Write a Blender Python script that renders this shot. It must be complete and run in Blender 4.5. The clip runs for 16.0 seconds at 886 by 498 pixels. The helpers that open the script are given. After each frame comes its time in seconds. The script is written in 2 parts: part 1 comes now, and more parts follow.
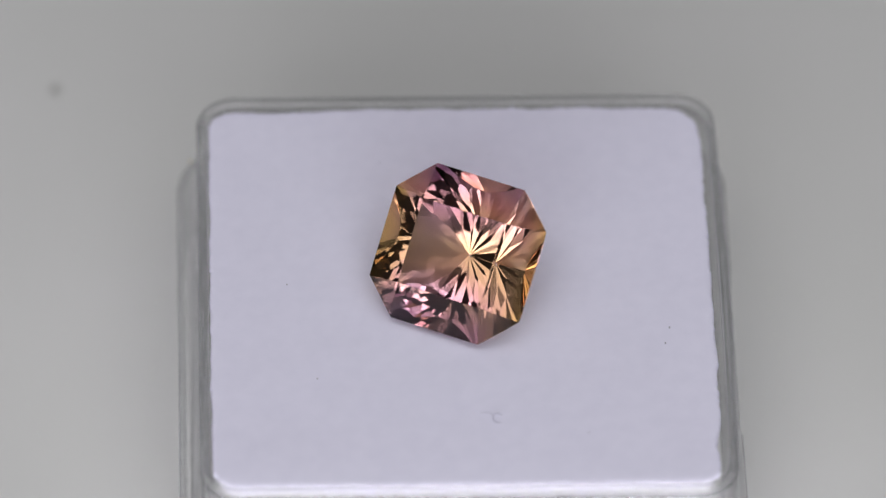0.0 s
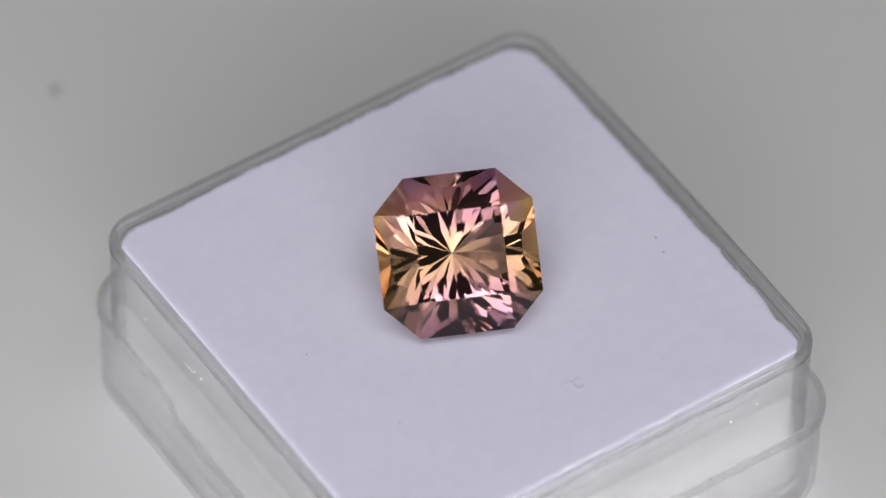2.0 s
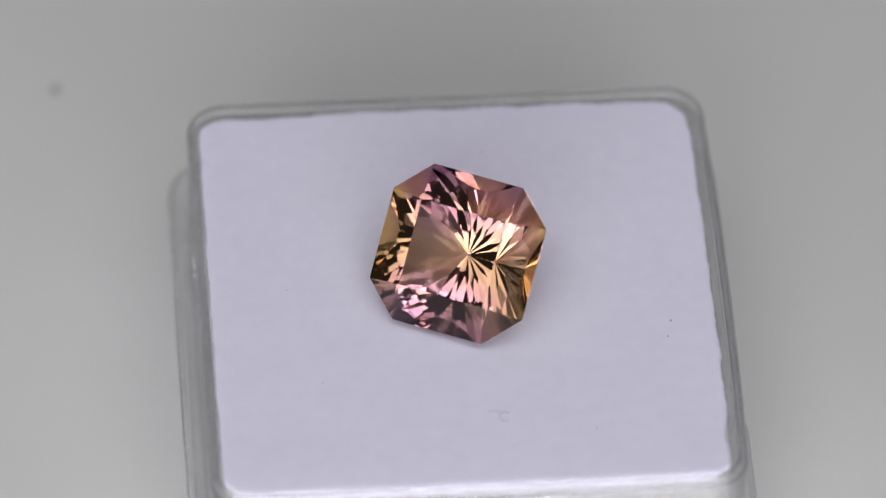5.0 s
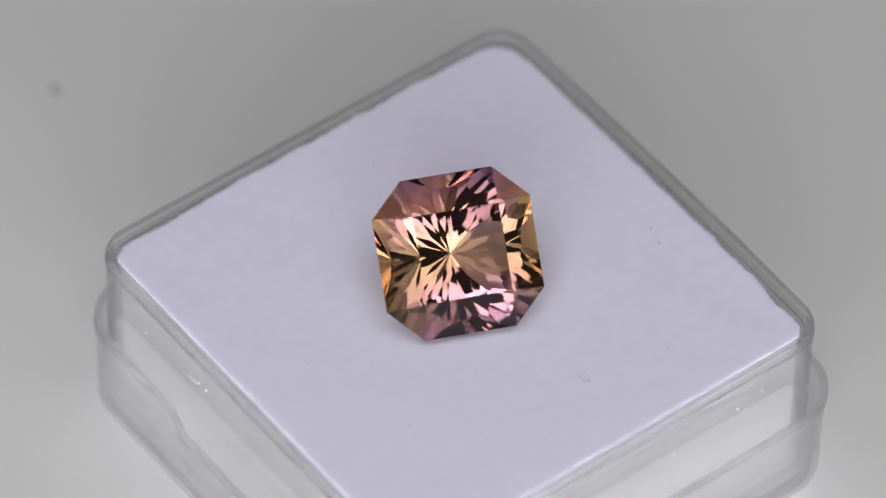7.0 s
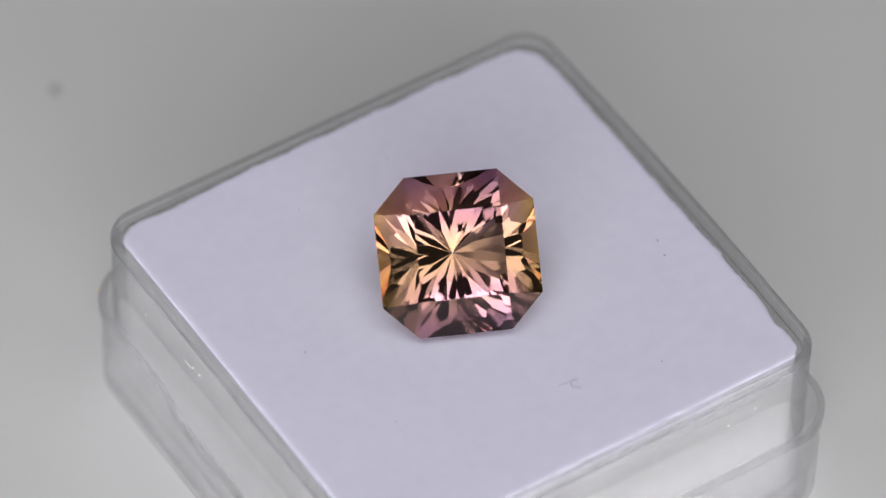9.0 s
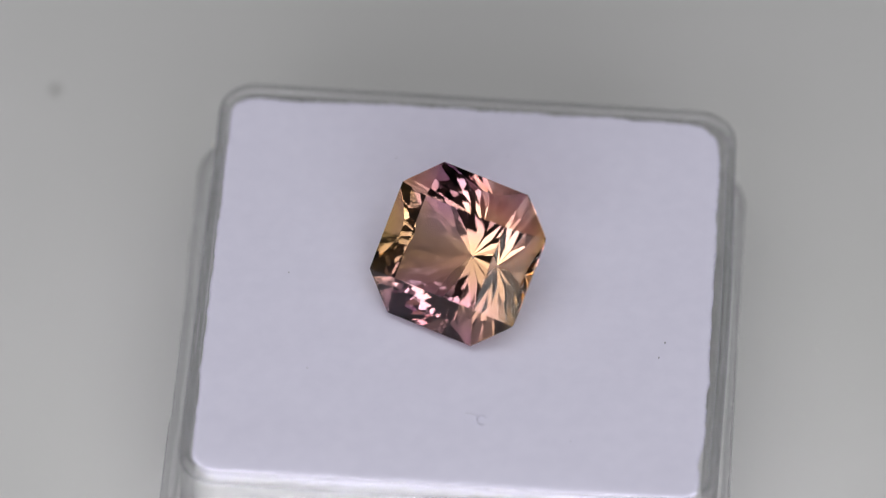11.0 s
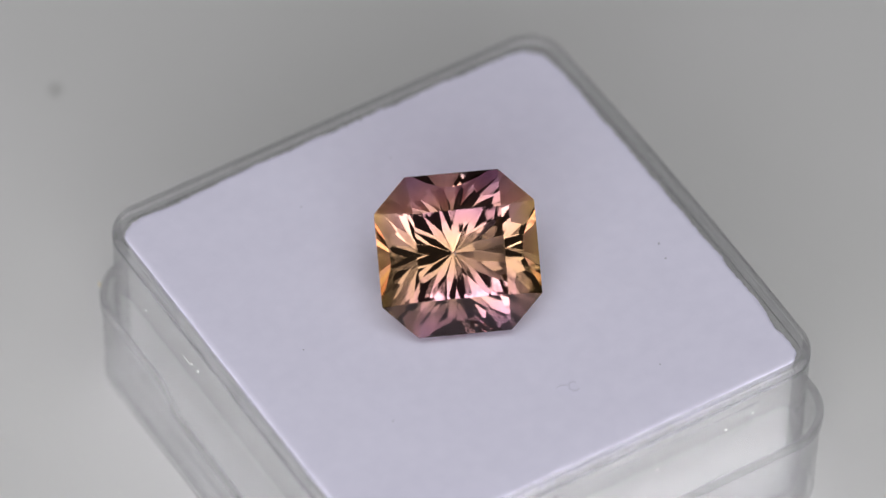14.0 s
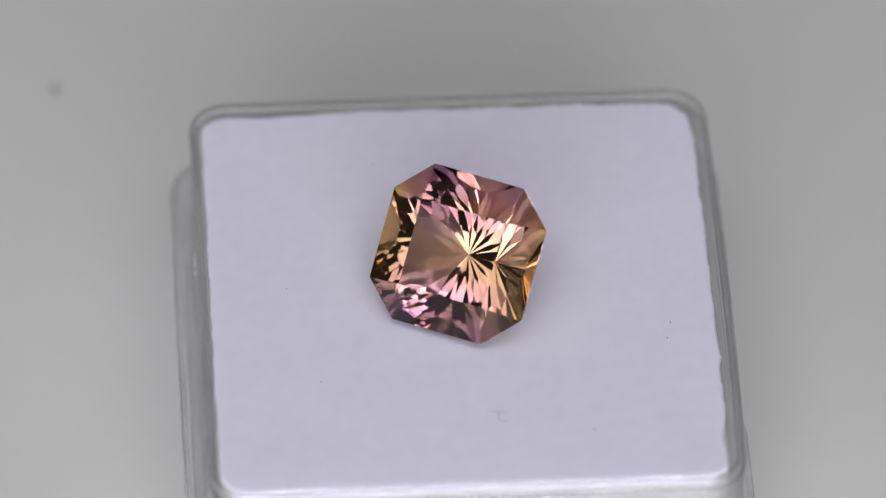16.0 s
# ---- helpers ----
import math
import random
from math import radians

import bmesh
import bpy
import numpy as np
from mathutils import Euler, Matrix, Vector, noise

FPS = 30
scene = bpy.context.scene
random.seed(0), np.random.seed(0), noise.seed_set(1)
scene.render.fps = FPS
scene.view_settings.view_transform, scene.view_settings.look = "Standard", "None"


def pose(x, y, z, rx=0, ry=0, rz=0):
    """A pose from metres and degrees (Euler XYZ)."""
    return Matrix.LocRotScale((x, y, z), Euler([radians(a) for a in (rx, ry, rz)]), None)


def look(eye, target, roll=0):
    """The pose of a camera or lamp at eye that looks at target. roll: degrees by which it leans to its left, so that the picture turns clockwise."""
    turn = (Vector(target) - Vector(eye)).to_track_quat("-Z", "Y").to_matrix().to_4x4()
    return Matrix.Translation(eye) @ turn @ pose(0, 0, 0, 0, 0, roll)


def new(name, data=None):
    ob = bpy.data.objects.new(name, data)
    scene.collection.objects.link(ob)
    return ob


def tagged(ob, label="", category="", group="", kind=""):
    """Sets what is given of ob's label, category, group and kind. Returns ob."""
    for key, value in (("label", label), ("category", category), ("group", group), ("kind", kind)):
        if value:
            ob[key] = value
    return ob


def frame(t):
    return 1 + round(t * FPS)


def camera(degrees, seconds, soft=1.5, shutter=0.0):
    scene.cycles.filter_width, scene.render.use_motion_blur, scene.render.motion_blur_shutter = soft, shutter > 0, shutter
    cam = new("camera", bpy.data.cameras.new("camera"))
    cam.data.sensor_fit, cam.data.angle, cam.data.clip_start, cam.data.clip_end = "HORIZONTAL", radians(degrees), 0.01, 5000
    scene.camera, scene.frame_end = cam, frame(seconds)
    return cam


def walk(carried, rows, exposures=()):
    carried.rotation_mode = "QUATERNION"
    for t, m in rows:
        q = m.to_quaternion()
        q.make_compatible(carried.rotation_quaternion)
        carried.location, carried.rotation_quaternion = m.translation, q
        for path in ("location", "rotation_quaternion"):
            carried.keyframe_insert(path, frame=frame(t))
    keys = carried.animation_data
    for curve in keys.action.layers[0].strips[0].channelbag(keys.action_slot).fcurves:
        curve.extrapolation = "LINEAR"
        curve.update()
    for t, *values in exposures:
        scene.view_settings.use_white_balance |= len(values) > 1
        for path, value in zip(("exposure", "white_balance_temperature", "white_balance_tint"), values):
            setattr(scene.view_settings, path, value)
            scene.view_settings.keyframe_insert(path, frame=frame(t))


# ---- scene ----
# Lengths below are often in gem units: 31 units are one millimetre.
U = 1 / 31000
PAD_Z = 330 * U          # height of the foam's top
TABLE_Z = -28 * U        # height of the tabletop
ELEV = radians(48.36)    # how steeply the camera looks down
DIST = 13000 * U

cam = camera(6.9022, 16.0, soft=1.15)
AHEAD = Vector((0, math.cos(ELEV), -math.sin(ELEV)))
ABOVE = Vector((0, math.sin(ELEV), math.cos(ELEV)))
EYE = Vector((0, 0, PAD_Z)) - DIST * AHEAD + Vector((-25.24 * U, 0, 0)) + 80.66 * U * ABOVE
CAM = look(EYE, EYE + AHEAD, 1.62)
walk(cam, [(0, CAM), (16, CAM)])
cam.data.dof.use_dof = True
cam.data.dof.focus_distance = DIST - 30 * U
cam.data.dof.aperture_fstop = 22

# ---- light ----
world = bpy.data.worlds.new("world")
world.use_nodes = True
world.node_tree.nodes["Background"].inputs[0].default_value = (0.97, 0.98, 1.0, 1)
world.node_tree.nodes["Background"].inputs[1].default_value = 0.012
scene.world = world


def unseen_light(name, eye, target, width, height, watts, colour):
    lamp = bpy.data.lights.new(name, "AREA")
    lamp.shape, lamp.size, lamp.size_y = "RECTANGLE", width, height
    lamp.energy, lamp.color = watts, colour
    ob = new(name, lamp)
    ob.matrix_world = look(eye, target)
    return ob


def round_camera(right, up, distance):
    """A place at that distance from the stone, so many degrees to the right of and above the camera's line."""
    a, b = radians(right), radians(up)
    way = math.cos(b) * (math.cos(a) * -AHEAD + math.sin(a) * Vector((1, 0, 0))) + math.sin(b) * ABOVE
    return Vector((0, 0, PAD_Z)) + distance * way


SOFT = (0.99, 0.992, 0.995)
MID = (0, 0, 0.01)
# Added area lights, none in view, set to suit the stone and foam.
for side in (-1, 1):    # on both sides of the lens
    unseen_light("unseen_light", round_camera(13 * side, 11, 0.55), MID, 0.14, 0.12, 0.052, SOFT)
    unseen_light("unseen_light", round_camera(13 * side, -12, 0.55), MID, 0.14, 0.12, 0.072, SOFT)
unseen_light("unseen_light", round_camera(0, 34, 0.55), MID, 0.72, 0.34, 0.60, SOFT)    # overhead
unseen_light("unseen_light", round_camera(-2, -29, 0.28), MID, 0.36, 0.107, 0.245, SOFT)    # low, from the front
unseen_light("unseen_light", (0, 0.42, 0.36), MID, 0.70, 0.20, 0.045, SOFT)    # behind the box
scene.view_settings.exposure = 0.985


# ---- materials ----
def material(name):
    m = bpy.data.materials.new(name)
    m.use_nodes = True
    t = m.node_tree
    return m, t, t.nodes, t.links, t.nodes["Principled BSDF"]


def noise_node(t, scale, detail=4, source="Object", rough=0.55):
    co = t.nodes.new("ShaderNodeTexCoord")
    n = t.nodes.new("ShaderNodeTexNoise")
    n.inputs["Scale"].default_value = scale
    n.inputs["Detail"].default_value = detail
    n.inputs["Roughness"].default_value = rough
    t.links.new(co.outputs[source], n.inputs["Vector"])
    return n


def ramp(t, source, stops):
    r = t.nodes.new("ShaderNodeValToRGB")
    while len(r.color_ramp.elements) < len(stops):
        r.color_ramp.elements.new(0.5)
    for e, (at, c) in zip(r.color_ramp.elements, stops):
        e.position, e.color = at, (*c, 1)
    t.links.new(source, r.inputs[0])
    return r


def bump(t, height, strength, distance, before=None):
    b = t.nodes.new("ShaderNodeBump")
    b.inputs["Strength"].default_value = strength
    b.inputs["Distance"].default_value = distance
    t.links.new(height, b.inputs["Height"])
    if before:
        t.links.new(before.outputs[0], b.inputs["Normal"])
    return b


def matt(name, stops, scale, rough=0.9, fine=None, depth=0.0002, strength=0.4):
    """A matt surface whose colour wanders between the stops, with relief at two sizes."""
    m, t, nodes, links, p = material(name)
    n = noise_node(t, scale)
    links.new(ramp(t, n.outputs["Fac"], stops).outputs[0], p.inputs["Base Color"])
    p.inputs["Roughness"].default_value = rough
    p.inputs["Specular IOR Level"].default_value = 0.2
    if fine:
        b = bump(t, n.outputs["Fac"], strength * 0.5, depth * 2)
        b = bump(t, noise_node(t, fine, 5).outputs["Fac"], strength, depth, b)
        links.new(b.outputs[0], p.inputs["Normal"])
    return m


def clear_plastic(name, colour, rough, thin):
    """Clear moulded plastic; thin is the share that the light passes without being bent."""
    m, t, nodes, links, p = material(name)
    glass = nodes.new("ShaderNodeBsdfGlass")
    glass.inputs["Color"].default_value = (*colour, 1)
    glass.inputs["IOR"].default_value = 1.5
    n = noise_node(t, 900, 3)
    links.new(ramp(t, n.outputs["Fac"], [(0.35, (rough,) * 3), (0.75, (rough * 3,) * 3)]).outputs[0], glass.inputs["Roughness"])
    links.new(bump(t, noise_node(t, 260, 2).outputs["Fac"], 0.05, 0.0002).outputs[0], glass.inputs["Normal"])
    clear = nodes.new("ShaderNodeBsdfTransparent")
    clear.inputs["Color"].default_value = (*colour, 1)
    mix = nodes.new("ShaderNodeMixShader")
    mix.inputs[0].default_value = thin
    links.new(glass.outputs[0], mix.inputs[1])
    links.new(clear.outputs[0], mix.inputs[2])
    links.new(mix.outputs[0], nodes["Material Output"].inputs["Surface"])
    return m


def gem_glass():
    """Two-coloured crystal: pink towards two opposite sides, peach and gold in the band between."""
    m, t, nodes, links, p = material("bicolour crystal")
    co = nodes.new("ShaderNodeTexCoord")
    warp = noise_node(t, 260, 2)
    sep = nodes.new("ShaderNodeSeparateXYZ")
    links.new(co.outputs["Object"], sep.inputs[0])
    span = nodes.new("ShaderNodeMapRange")
    span.inputs["From Min"].default_value, span.inputs["From Max"].default_value = -142 * U, 142 * U
    links.new(sep.outputs["Y"], span.inputs["Value"])
    mix = nodes.new("ShaderNodeMath")
    mix.operation = "MULTIPLY_ADD"
    mix.inputs[1].default_value = 0.05
    links.new(warp.outputs["Fac"], mix.inputs[0])
    links.new(span.outputs[0], mix.inputs[2])
    r = ramp(t, mix.outputs[0], [(0.14, (0.96, 0.65, 0.74)), (0.42, (0.97, 0.76, 0.57)), (0.56, (0.97, 0.76, 0.57)), (0.76, (0.94, 0.65, 0.73)), (0.93, (0.77, 0.66, 0.89))])
    above = nodes.new("ShaderNodeMapRange")    # crown greyer than the pavilion: the dimness under the stone put into its tint
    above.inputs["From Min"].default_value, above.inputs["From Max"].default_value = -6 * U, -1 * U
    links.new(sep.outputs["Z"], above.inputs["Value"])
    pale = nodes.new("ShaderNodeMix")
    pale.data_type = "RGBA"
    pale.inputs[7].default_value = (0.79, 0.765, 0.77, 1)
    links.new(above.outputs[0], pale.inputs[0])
    side = nodes.new("ShaderNodeMath")    # more golden towards the other two sides
    side.operation = "ABSOLUTE"
    links.new(sep.outputs["X"], side.inputs[0])
    far = nodes.new("ShaderNodeMapRange")
    far.inputs["From Min"].default_value, far.inputs["From Max"].default_value = 75 * U, 135 * U
    far.inputs["To Max"].default_value = 0.9
    links.new(side.outputs[0], far.inputs["Value"])
    gold = nodes.new("ShaderNodeMix")
    gold.data_type = "RGBA"
    gold.inputs[7].default_value = (0.94, 0.74, 0.33, 1)
    links.new(far.outputs[0], gold.inputs[0])
    links.new(r.outputs[0], gold.inputs[6])
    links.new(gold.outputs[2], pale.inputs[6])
    glass = nodes.new("ShaderNodeBsdfGlass")
    glass.inputs["IOR"].default_value = 1.55
    glass.inputs["Roughness"].default_value = 0.0
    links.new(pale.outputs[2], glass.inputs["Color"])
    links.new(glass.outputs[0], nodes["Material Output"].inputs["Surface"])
    return m


TABLETOP = matt("matt grey-white tabletop", [(0.3, (0.658, 0.657, 0.652)), (0.7, (0.72, 0.71, 0.722))], 18, 0.75, 900, 0.00004, 0.15)
FOAM = matt("white foam", [(0.3, (0.785, 0.762, 0.925)), (0.7, (0.817, 0.792, 0.955))], 1100, 0.95, 3600, 0.00004, 0.16)
LINT = matt("dark lint", [(0.3, (0.34, 0.33, 0.40)), (0.7, (0.46, 0.45, 0.52))], 3000)
BACKING = matt("white board", [(0.3, (0.64, 0.635, 0.645)), (0.7, (0.70, 0.695, 0.70))], 300, 0.8, 2000, 0.00004, 0.2)
FIBRE = matt("grey fibre", [(0.3, (0.50, 0.49, 0.58)), (0.7, (0.60, 0.59, 0.69))], 3000)
DUST = matt("white dust", [(0.3, (0.8, 0.8, 0.8)), (0.7, (0.9, 0.9, 0.9))], 3000)
GLINT = matt("yellowish glint", [(0.3, (0.70, 0.60, 0.40)), (0.7, (0.80, 0.70, 0.50))], 2000)
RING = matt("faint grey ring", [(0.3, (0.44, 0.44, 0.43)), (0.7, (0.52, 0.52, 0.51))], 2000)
SENSOR_DUST = matt("grey sensor dust", [(0.3, (0.04, 0.04, 0.037)), (0.7, (0.07, 0.07, 0.065))], 2000)
BODY_PLASTIC = clear_plastic("clear plastic", (0.985, 0.985, 0.99), 0.02, 0.50)
RIM_PLASTIC = clear_plastic("clear plastic of the rim", (0.985, 0.985, 0.99), 0.03, 0.60)
LID_PLASTIC = clear_plastic("clear plastic of the lid", (0.985, 0.985, 0.99), 0.02, 0.52)
CRYSTAL = gem_glass()


# ---- mesh helpers ----
def part(name, bm, mat, parent=None, label="", smooth=False):
    """Link a bmesh as one mesh object, under a thing or a part if given."""
    bmesh.ops.recalc_face_normals(bm, faces=bm.faces)
    me = bpy.data.meshes.new(name)
    bm.to_mesh(me)
    bm.free()
    me.materials.append(mat)
    if smooth:
        me.shade_smooth()
    ob = new(name, me)
    ob.parent = parent
    if label:
        tagged(ob, label)
    return ob


def rounded_square(half, radius, corner=14, side=24):
    """Points round a square with rounded corners, anticlockwise, as (x, y)."""
    pts = []
    inner = half - radius
    for k in range(4):
        a0 = k * math.pi / 2
        cx, cy = [(inner, inner), (-inner, inner), (-inner, -inner), (inner, -inner)][k]
        for i in range(corner + 1):
            a = a0 + i / corner * math.pi / 2
            pts.append(Vector((cx + radius * math.cos(a), cy + radius * math.sin(a))))
        b = Vector((cx + radius * math.cos(a0 + math.pi / 2), cy + radius * math.sin(a0 + math.pi / 2)))
        nx, ny = [(-inner, inner), (-inner, -inner), (inner, -inner), (inner, inner)][k]
        e = Vector((nx + radius * math.cos(a0 + math.pi / 2), ny + radius * math.sin(a0 + math.pi / 2)))
        for i in range(1, side):
            pts.append(b.lerp(e, i / side))
    return pts


def loft(bm, rings, cap_first=False, cap_last=False):
    rows = [[bm.verts.new(v) for v in ring] for ring in rings]
    n = len(rows[0])
    for a, b in zip(rows, rows[1:]):
        for i in range(n):
            j = (i + 1) % n
            bm.faces.new((a[i], a[j], b[j], b[i]))
    if cap_first:
        bm.faces.new(rows[0])
    if cap_last:
        bm.faces.new(rows[-1])
    return rows


def band(bm, rings):
    """A closed hoop: the last ring joins the first."""
    rows = loft(bm, rings)
    n = len(rows[0])
    for i in range(n):
        j = (i + 1) % n
        bm.faces.new((rows[-1][i], rows[-1][j], rows[0][j], rows[0][i]))


def bowed(ring_points):
    """One wall of the tray bows out a little."""
    for p in ring_points:
        if p.x > 0:
            p.x += 8 * U * p.x / (466 * U) * max(0, math.cos(math.pi * p.y / (932 * U)))
    return ring_points


def ring(half, radius, z, wave=None):
    """A rounded-square ring in metres from gem units; wave(x, y) lowers the height in places."""
    return [Vector((p.x * U, p.y * U, (z - (wave(p.x, p.y) if wave else 0)) * U)) for p in rounded_square(half, radius)]


# ---- tabletop ----
def make_tabletop():
    bm = bmesh.new()
    bmesh.ops.create_cube(bm, size=1, matrix=Matrix.Translation((0, -0.08, TABLE_Z - 0.01)) @ Matrix.Diagonal((0.72, 0.80, 0.02, 1)))
    bmesh.ops.bevel(bm, geom=bm.edges[:], offset=0.003, segments=3, affect="EDGES")
    top = part("ground", bm, TABLETOP)
    tagged(top, "wide plain matt grey-white tabletop under the box", "tabletop", kind="structure")


make_tabletop()


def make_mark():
    """Sensor dust, built as a small dark spot and faint ring on the tabletop."""
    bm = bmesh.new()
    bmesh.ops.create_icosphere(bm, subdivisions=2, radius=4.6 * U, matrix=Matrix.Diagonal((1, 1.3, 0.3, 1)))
    mark = part("stain", bm, SENSOR_DUST)
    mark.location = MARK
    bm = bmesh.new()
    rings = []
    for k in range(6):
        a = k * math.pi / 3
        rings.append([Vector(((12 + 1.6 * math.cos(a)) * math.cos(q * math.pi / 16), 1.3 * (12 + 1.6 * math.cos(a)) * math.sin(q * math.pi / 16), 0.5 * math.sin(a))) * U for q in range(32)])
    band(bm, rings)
    part("sensor_dust_ring", bm, RING, mark, "faint grey ring of the sensor dust spot")
    tagged(mark, "small round dark sensor dust spot with a faint ring, set on the pale tabletop", "stain")


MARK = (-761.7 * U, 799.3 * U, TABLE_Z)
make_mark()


# ---- the box, its lid and the foam ----
# where the stone lies on the foam: its middle, its face and its upper side
GEM_AT = Vector((1.15 * U, -1.29 * U, PAD_Z + 111.3 * U))
GEM_N = Vector((-0.2511, -0.6282, 0.7364)).normalized()
GEM_UP = Vector((0.2668, 0.6864, 0.6765))
GEM_UP = (GEM_UP - GEM_UP.dot(GEM_N) * GEM_N).normalized()
GEM_RT = GEM_UP.cross(GEM_N)
GEM = Matrix((GEM_RT, GEM_UP, GEM_N)).transposed().to_4x4()
GEM.translation = GEM_AT
DEPTH = 160.0    # from the girdle down to the culet
BOX = pose(10.86 * U, 7.47 * U, 0, 0, 0, 2.615)
LID = BOX @ pose(-5 * U, -15 * U, 0)    # the lid sits a little off the tray's middle


def tube(bm, pts, r):
    """A thin six-sided rod along points in gem units, closed at its ends."""
    rows = []
    for i, p in enumerate(pts):
        run = (Vector(pts[min(len(pts) - 1, i + 1)]) - Vector(pts[max(0, i - 1)])).normalized()
        side = run.cross(Vector((0, 0, 1))).normalized()
        rise = side.cross(run)
        rows.append([(Vector(p) + r * (side * math.cos(q * math.pi / 3) + rise * math.sin(q * math.pi / 3))) * U for q in range(6)])
    loft(bm, rows, True, True)


def tray():
    """The upper clear half: open tray whose rim stands just proud of the foam."""
    thing = new("gem_box")
    bm = bmesh.new()
    band(bm, [bowed(ring(half, radius, z)) for half, radius, z in (
        (458, 60, -13), (464, 64, -8), (466, 66, 150), (467, 67, 313), (466, 66, 315), (450, 51, 315), (449, 50, 313), (447, 48, -10))])
    part("wall", bm, BODY_PLASTIC, thing, smooth=True).visible_shadow = False
    bm = bmesh.new()
    band(bm, [bowed(ring(half, radius, z)) for half, radius, z in (
        (465.5, 66, 315.6), (467.5, 67, 317), (468, 67.5, 324), (467.5, 67, 332), (465.5, 65.5, 338), (462, 62, 342), (458, 58, 343.5), (454, 54, 342),
        (450.5, 51, 338), (449, 50, 332), (449, 50, 317), (451, 52, 315.6))])
    part("rim", bm, RIM_PLASTIC, thing, "thick clear rounded rim", smooth=True).visible_shadow = False
    bm = bmesh.new()
    loft(bm, [ring(442, 46, -12), ring(445, 47, -9), ring(445, 47, -2), ring(442, 46, 1)], True, True)
    part("floor_plate", bm, BODY_PLASTIC, thing).visible_shadow = False
    for x, y, z, r in ((-467.5, 140, 268, 2.4), (-467.5, 118, 270, 2.8), (-467.5, 300, 255, 1.8), (262, -467.5, 262, 2.6), (318, -467.5, 274, 1.8), (120, -467.5, 240, 2.0), (-240, -467.5, 285, 2.2)):
        bm = bmesh.new()
        bmesh.ops.create_icosphere(bm, subdivisions=1, radius=r * U, matrix=Matrix.Translation((x * U, y * U, z * U)))
        part("dust_speck", bm, DUST, thing, "white dust speck on the clear wall")
    bm = bmesh.new()
    tube(bm, [(x, -467.2, 296) for x in range(-340, 331, 10)], 2.2)
    part("mould_line", bm, RIM_PLASTIC, thing, "thin moulded ridge along the wall", smooth=True).visible_shadow = False
    bm = bmesh.new()
    tube(bm, [(-467.6, 168, 262), (-467.8, 160, 262.5), (-467.8, 152, 262), (-467.6, 146, 261)], 0.8)
    part("scratch", bm, DUST, thing, "short white scratch on the clear wall")
    tagged(thing, "clear plastic square gem display box with rounded rim", "box")
    return thing


def lid():
    """The lid, upturned below the tray as its stand: a shallow outer wall with a lipped, stepped rim."""
    thing = new("box_lid")

    def step(x, y):
        d = (205 - abs(y)) / 40
        return 40 * min(1, max(0, d)) ** 2 * (3 - 2 * min(1, max(0, d))) if abs(x) > 440 else 0

    bm = bmesh.new()
    band(bm, [ring(482, 92, -24), ring(490, 100, -20), ring(493, 103, -9), ring(494, 104, 155, step), ring(498, 107, 163, step), ring(499, 108, 185, step), ring(497, 107, 190, step),
              ring(489, 100, 191, step), ring(486, 97, 187, step), ring(485, 96, 155, step), ring(482, 93, -18)])
    part("wall", bm, LID_PLASTIC, thing, smooth=True).visible_shadow = False
    bm = bmesh.new()
    loft(bm, [ring(474, 83, -27), ring(478, 86, -24), ring(478, 86, -18), ring(474, 83, -15)], True, True)
    part("floor_plate", bm, LID_PLASTIC, thing)
    # A yellowish glint at the lip's corner, put in as a coloured speck.
    bm = bmesh.new()
    bmesh.ops.create_icosphere(bm, subdivisions=1, radius=4 * U, matrix=Matrix.Translation((-474 * U, 462 * U, 188 * U)) @ Matrix.Diagonal((0.7, 1.2, 0.6, 1)))
    part("glint_speck", bm, GLINT, thing, "tiny yellowish speck standing for a glint on the lip")
    tagged(thing, "clear plastic lid upturned as a stand under the gem box", "lid")
    return thing


GEM_INTO = GEM.inverted()
FAN = []    # the lower facets, near enough, as planes round the culet
for q in range(72):
    n = GEM.to_3x3() @ Vector((math.sin(radians(43.07)) * math.cos(radians(5 * q)), math.sin(radians(43.07)) * math.sin(radians(5 * q)), -math.cos(radians(43.07))))
    if n.z < -0.15:
        FAN.append((n, n.dot(GEM @ Vector((0, 0, -DEPTH * U)))))


def pressed(x, y, z):
    """The height of the foam at a place on the pad, in gem units, where the stone lies on it."""
    p = BOX @ Vector((x * U, y * U, 0))
    local = GEM_INTO @ Vector((p.x, p.y, PAD_Z)) / U
    edge = min(142 - abs(local.x), local.y + 142, 230 - local.length)
    if edge < 0:
        return z
    under = max((d - n.x * p.x - n.y * p.y) / n.z for n, d in FAN) / U - 1.0
    gap = under - z
    # soft meeting of the free top and the dent
    down = min(0, gap) if abs(gap) > 6 else -(6 - gap) ** 2 / 24
    return z + down * min(1, edge / 6)


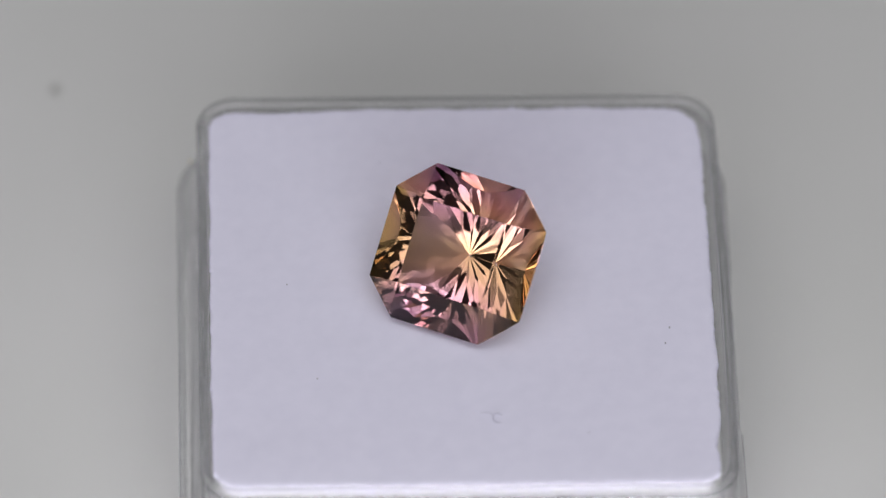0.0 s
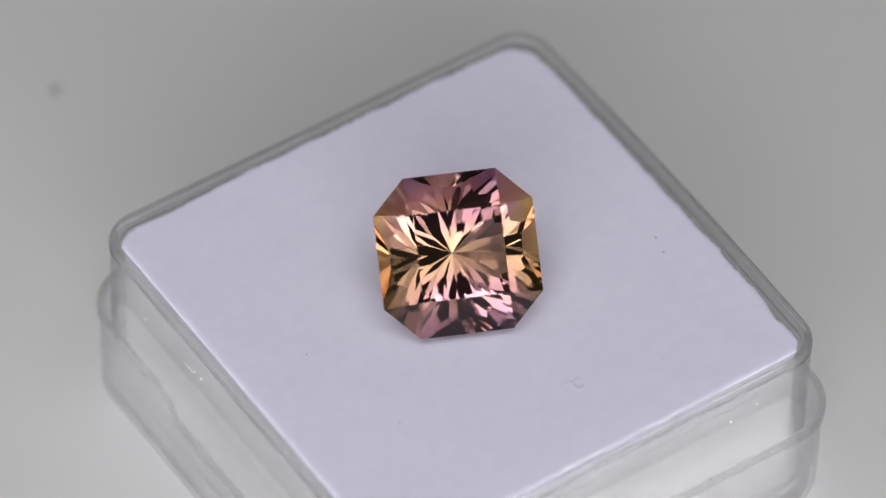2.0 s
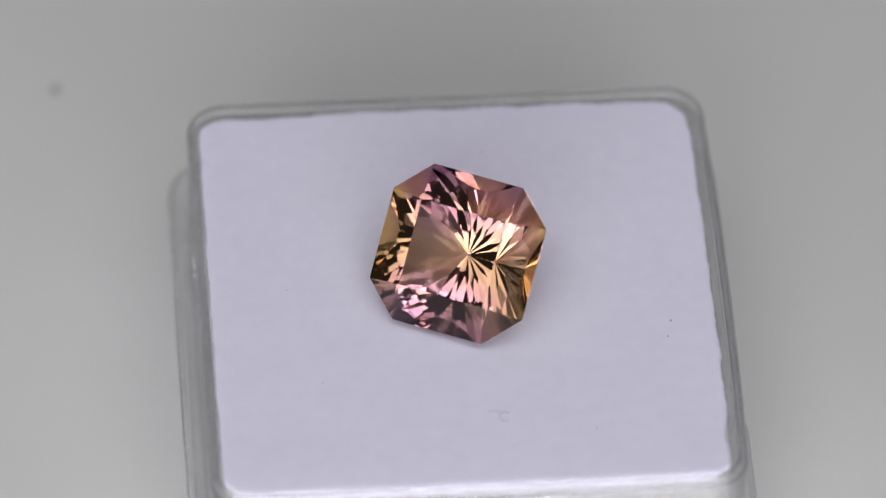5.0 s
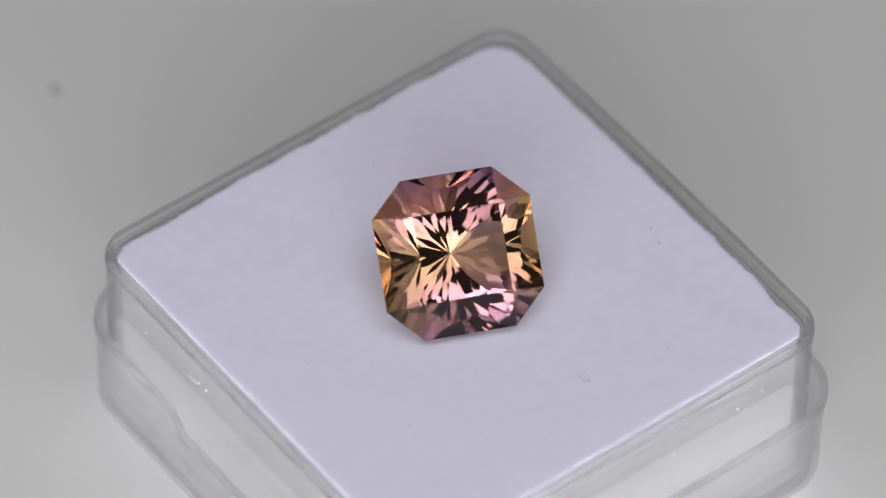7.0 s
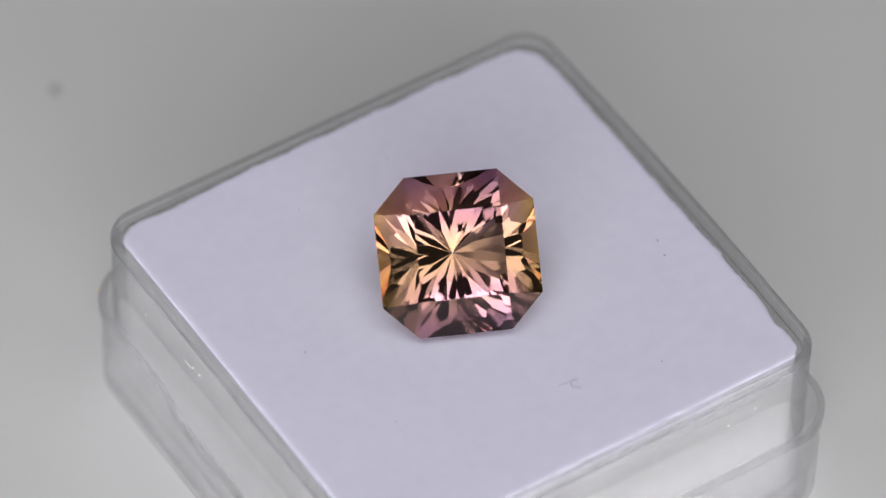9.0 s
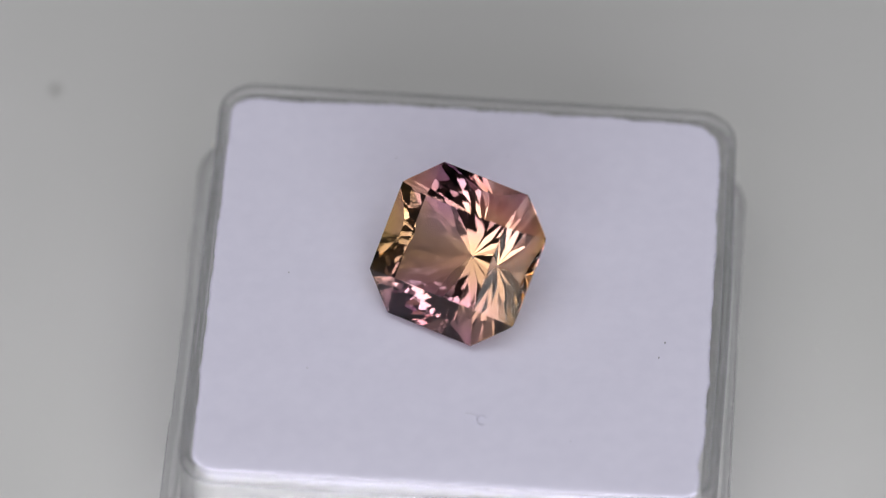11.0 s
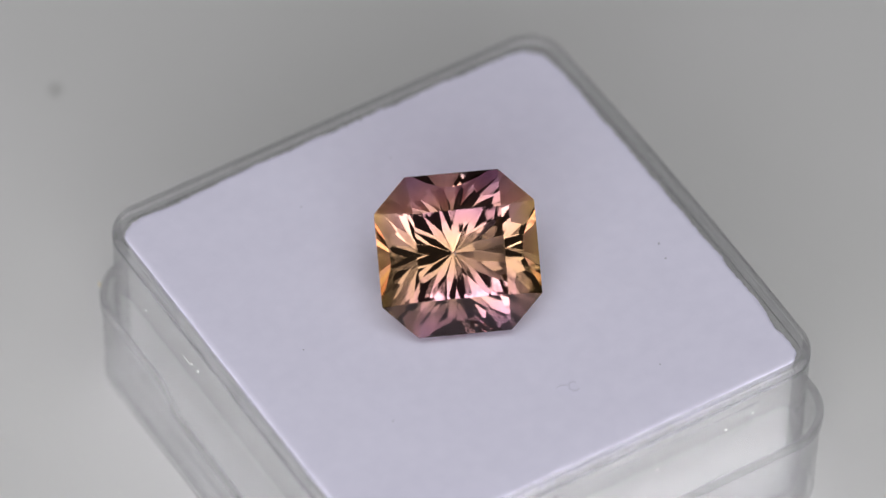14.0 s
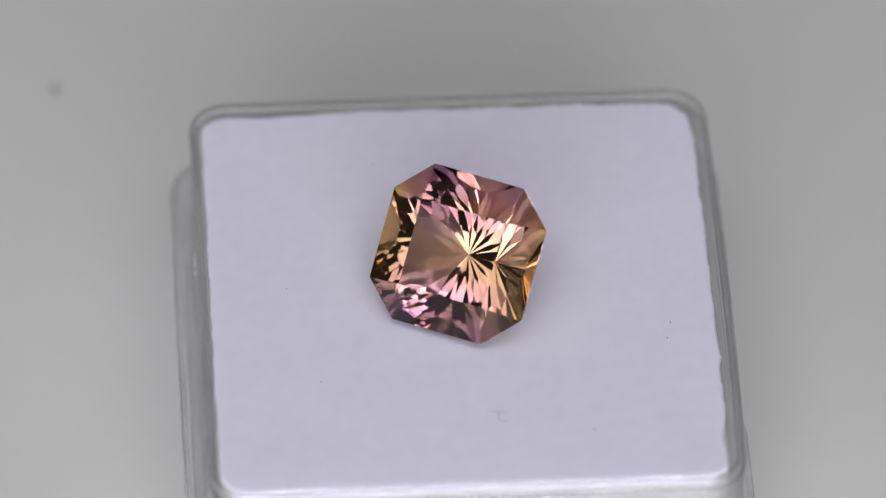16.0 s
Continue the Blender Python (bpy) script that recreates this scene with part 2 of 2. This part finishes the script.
def foam():
    """The foam insert: soft square pad with a torn edge, and lint on its top."""
    thing = new("foam_pad")
    bm = bmesh.new()
    outline = rounded_square(442, 46, 20, 150)

    def torn(p, z, grow):
        s = 0.021
        n = noise.noise(Vector((p.x * s, p.y * s, z * 0.01))) * 2.6 + noise.noise(Vector((p.x * 0.11, p.y * 0.11, z * 0.02 + 3))) * 1.6 + noise.noise(Vector((p.x * 0.31, p.y * 0.31, z * 0.05 + 9))) * 1.8
        # two of the sides were cut a little short and are more ragged
        short = max(0, min(1, (max(p.x, p.y) - 425) / 15)) * max(0, min(1, (p.x + p.y + 200) / 200))
        n = n * (1 + 0.5 * short) - 3 * short
        n -= 14 * max(0, 1 - abs(p.y + 372) / 75) * (p.x > 420) + 10 * max(0, 1 - abs(p.x + 330) / 130) * (p.y > 420) + 12 * max(0, 1 - abs(p.x - p.y) / 90) * (p.x + p.y > 780)
        d = p.normalized() * (n + grow)
        return Vector(((p.x + d.x) * U, (p.y + d.y) * U, z * U))

    rings = [[torn(p, z, g) for p in outline] for z, g in ((314, -1), (315, 2), (317, 4), (322, 4.5), (327, 4), (329.2, 2.5), (330.2, 0), (330.4, -8))]
    inner = []
    for k in [0.91, 0.86, 0.8, 0.72, 0.64] + [0.56 - 0.015 * i for i in range(37)]:
        inner.append([Vector((p.x * k * U, p.y * k * U, pressed(p.x * k, p.y * k, 330 + 1.5 * noise.noise(Vector((p.x * k * 0.012, p.y * k * 0.012, 7)))) * U)) for p in outline])
    loft(bm, rings + inner, True, True)
    part("pad", bm, FOAM, thing, smooth=True)
    bm = bmesh.new()
    loft(bm, [ring(436, 44, 2), ring(440, 46, 8), ring(441, 46, 308), ring(437, 44, 312)], True, True)
    part("backing_block", bm, BACKING, thing, "plain white block under the foam", smooth=False)
    tagged(thing, "white foam pad with torn edges inside the clear box", "foam pad")
    return thing


def speck(thing, name, x, y, r, label):
    bm = bmesh.new()
    bmesh.ops.create_icosphere(bm, subdivisions=1, radius=r * U, matrix=Matrix.Translation((x * U, y * U, 332 * U)) @ Matrix.Diagonal((1, 1.4, 0.7, 1)))
    part(name, bm, LINT, thing, label)


def fibre(thing, pts, r):
    """A thin curled fibre lying on the foam."""
    bm = bmesh.new()
    tube(bm, [(x, y, 332) for x, y in pts], r)
    part("fibre", bm, FIBRE, thing, "thin dark curled fibre lying on the foam")


gem_box = tray()
box_lid = lid()
foam_pad = foam()
for sx, sy, sr in ((363, -90, 1.9), (354, -126, 1.6), (-260, -200, 1.3), (-140, 310, 1.1), (-310, 20, 1.2), (210, -330, 1.2), (60, 330, 1.2)):
    speck(foam_pad, "lint_speck", sx, sy, sr, "tiny dark lint speck on the foam")
FX, FY = 53, -295
fibre(foam_pad, [(FX + 9 * math.cos(a), FY + 11 * math.sin(a)) for a in (0.6, 1.1, 1.7, 2.3, 2.9, 3.5, 4.1, 4.7, 5.3)], 0.6)
fibre(foam_pad, [(FX - 30, FY + 12), (FX - 22, FY + 14), (FX - 14, FY + 12), (FX - 8, FY + 8)], 0.4)


# ---- the gemstone ----
def plane(azimuth, angle, through_point):
    """Facet plane: outward normal leaning by angle from the downward axis (pavilion) or upward (crown, angle over 90)."""
    a, b = radians(azimuth), radians(angle)
    n = np.array((math.sin(b) * math.cos(a), math.sin(b) * math.sin(a), -math.cos(b)))
    return n, float(n @ np.array(through_point))


MAINS = ((11.25, 43.0), (33.75, 42.7))     # facets that meet in the culet
SLIVERS = ((0, 22.5, 43.9, 48), (5.625, 11.25, 46.0, 94))  # first azimuth, step, angle, radius at which they begin


def gem_planes():
    half, flat, table, top = 142.0, 82.5, 77.5, 48.0
    g0, g1 = 2.5, -4.5
    culet = (0, 0, -DEPTH)
    out = [("table_facet", (np.array((0, 0, 1.0)), top))]
    diag = (half + flat) / math.sqrt(2)
    cone = []
    for k in range(4):
        az = 90 * k
        c, s = math.cos(radians(az)), math.sin(radians(az))
        side = math.degrees(math.atan2(top - g0, half - table))
        out.append(("crown_facet", plane(az, 180 - side, (half * c, half * s, g0))))
        dt = table * math.sqrt(2)
        c2, s2 = math.cos(radians(az + 45)), math.sin(radians(az + 45))
        out.append(("crown_facet", plane(az + 45, 180 - math.degrees(math.atan2(top - g0, diag - dt)), (diag * c2, diag * s2, g0))))
        out.append(("girdle", plane(az, 90, (half * c, half * s, 0))))
        out.append(("girdle", plane(az + 45, 90, (diag * c2, diag * s2, 0))))
        # break facets next to the girdle
        out.append(("pavilion", plane(az, 55, (half * c, half * s, g1))))
        out.append(("pavilion", plane(az + 45, 54, (diag * c2, diag * s2, g1))))
        for step, angle in MAINS:
            for d in ((-1, 1) if 0 < step < 45 else (1,)):
                cone.append(plane(az + step * d, angle, culet))
    # long slivers ground into the ridges between the mains, each tier steeper than the last
    for first, step, angle, start in SLIVERS:
        tier = []
        for k in range(round(360 / step)):
            a = radians(first + step * k)
            x, y = start * math.cos(a), start * math.sin(a)
            z = max((d - n[0] * x - n[1] * y) / n[2] for n, d in cone)
            tier.append(plane(first + step * k, angle, (x, y, z)))
        cone += tier
    out += [("pavilion", p) for p in cone]
    return out


def gemstone():
    """The convex stone cut by all its facet planes; crown, girdle and pavilion are its parts."""
    named = gem_planes()
    n = np.array([q[1][0] for q in named])
    d = np.array([q[1][1] for q in named])
    corners = []
    for i in range(len(d)):
        for j in range(i + 1, len(d)):
            for k in range(j + 1, len(d)):
                m = n[[i, j, k]]
                if abs(np.linalg.det(m)) < 1e-6:
                    continue
                v = np.linalg.solve(m, d[[i, j, k]])
                if (n @ v <= d + 1e-5).all() and not any(np.abs(v - c).max() < 1e-3 for c in corners):
                    corners.append(v)
    corners = np.array(corners)
    thing = new("gemstone")
    meshes = []
    for (name, _), nn, dd in zip(named, n, d):
        on = corners[np.abs(corners @ nn - dd) < 2e-3]
        if len(on) < 3:
            continue
        mid = on.mean(0)
        e1 = on[0] - mid
        e1 /= np.linalg.norm(e1)
        e2 = np.cross(nn, e1)
        on = on[np.argsort(np.arctan2((on - mid) @ e2, (on - mid) @ e1))]
        if name == "crown_facet":     # each of these is a part of its own
            meshes.append((name, bmesh.new()))
        elif name not in [m[0] for m in meshes]:
            meshes.append((name, bmesh.new()))
        bm = [m[1] for m in meshes if m[0] == name][-1]
        bm.faces.new([bm.verts.new(Vector(v) * U) for v in on])
    for name, bm in meshes:
        me = bpy.data.meshes.new(name)
        bm.to_mesh(me)
        bm.free()
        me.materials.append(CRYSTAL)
        ob = new(name, me)
        ob.parent = thing
    tagged(thing, "faceted pink and peach bicolour gemstone with cut corners, resting tilted", "gemstone")
    return thing


gem = gemstone()


# ---- what turns ----
TURN = [
    (0, 0.3), (0.5, 6.8), (1.0, 15.3), (1.5, 23.8), (2.0, 32.6), (2.4, 39.6), (2.63, 41.7), (2.8, 39.2), (3.0, 35.7), (3.5, 27.3), (4.0, 18.8),
    (4.5, 10.2), (4.85, 4.3), (5.05, 2.6), (5.25, 4.2), (5.6, 10.2), (6.0, 17.3), (6.5, 26.4), (7.0, 36.0), (7.5, 44.7), (7.75, 48.6), (7.9, 50.1), (8.05, 48.8), (8.5, 40.0),
    (9.0, 31.5), (9.5, 22.6), (10.0, 13.5), (10.5, 4.3), (11.0, -5.2), (11.25, -9.9), (11.43, -12.3), (11.6, -11.0), (12.0, -4.5), (12.5, 4.1), (13.0, 12.6), (13.5, 21.3), (14.0, 30.4),
    (14.2, 32.6), (14.4, 30.4), (14.5, 28.8), (15.0, 19.7), (15.5, 10.8), (16.0, 2.2)]


def motions():
    for thing, base in ((gem_box, BOX), (box_lid, LID), (foam_pad, BOX), (gem, GEM)):
        walk(thing, [(t, pose(0, 0, 0, 0, 0, a) @ base) for t, a in TURN])


motions()
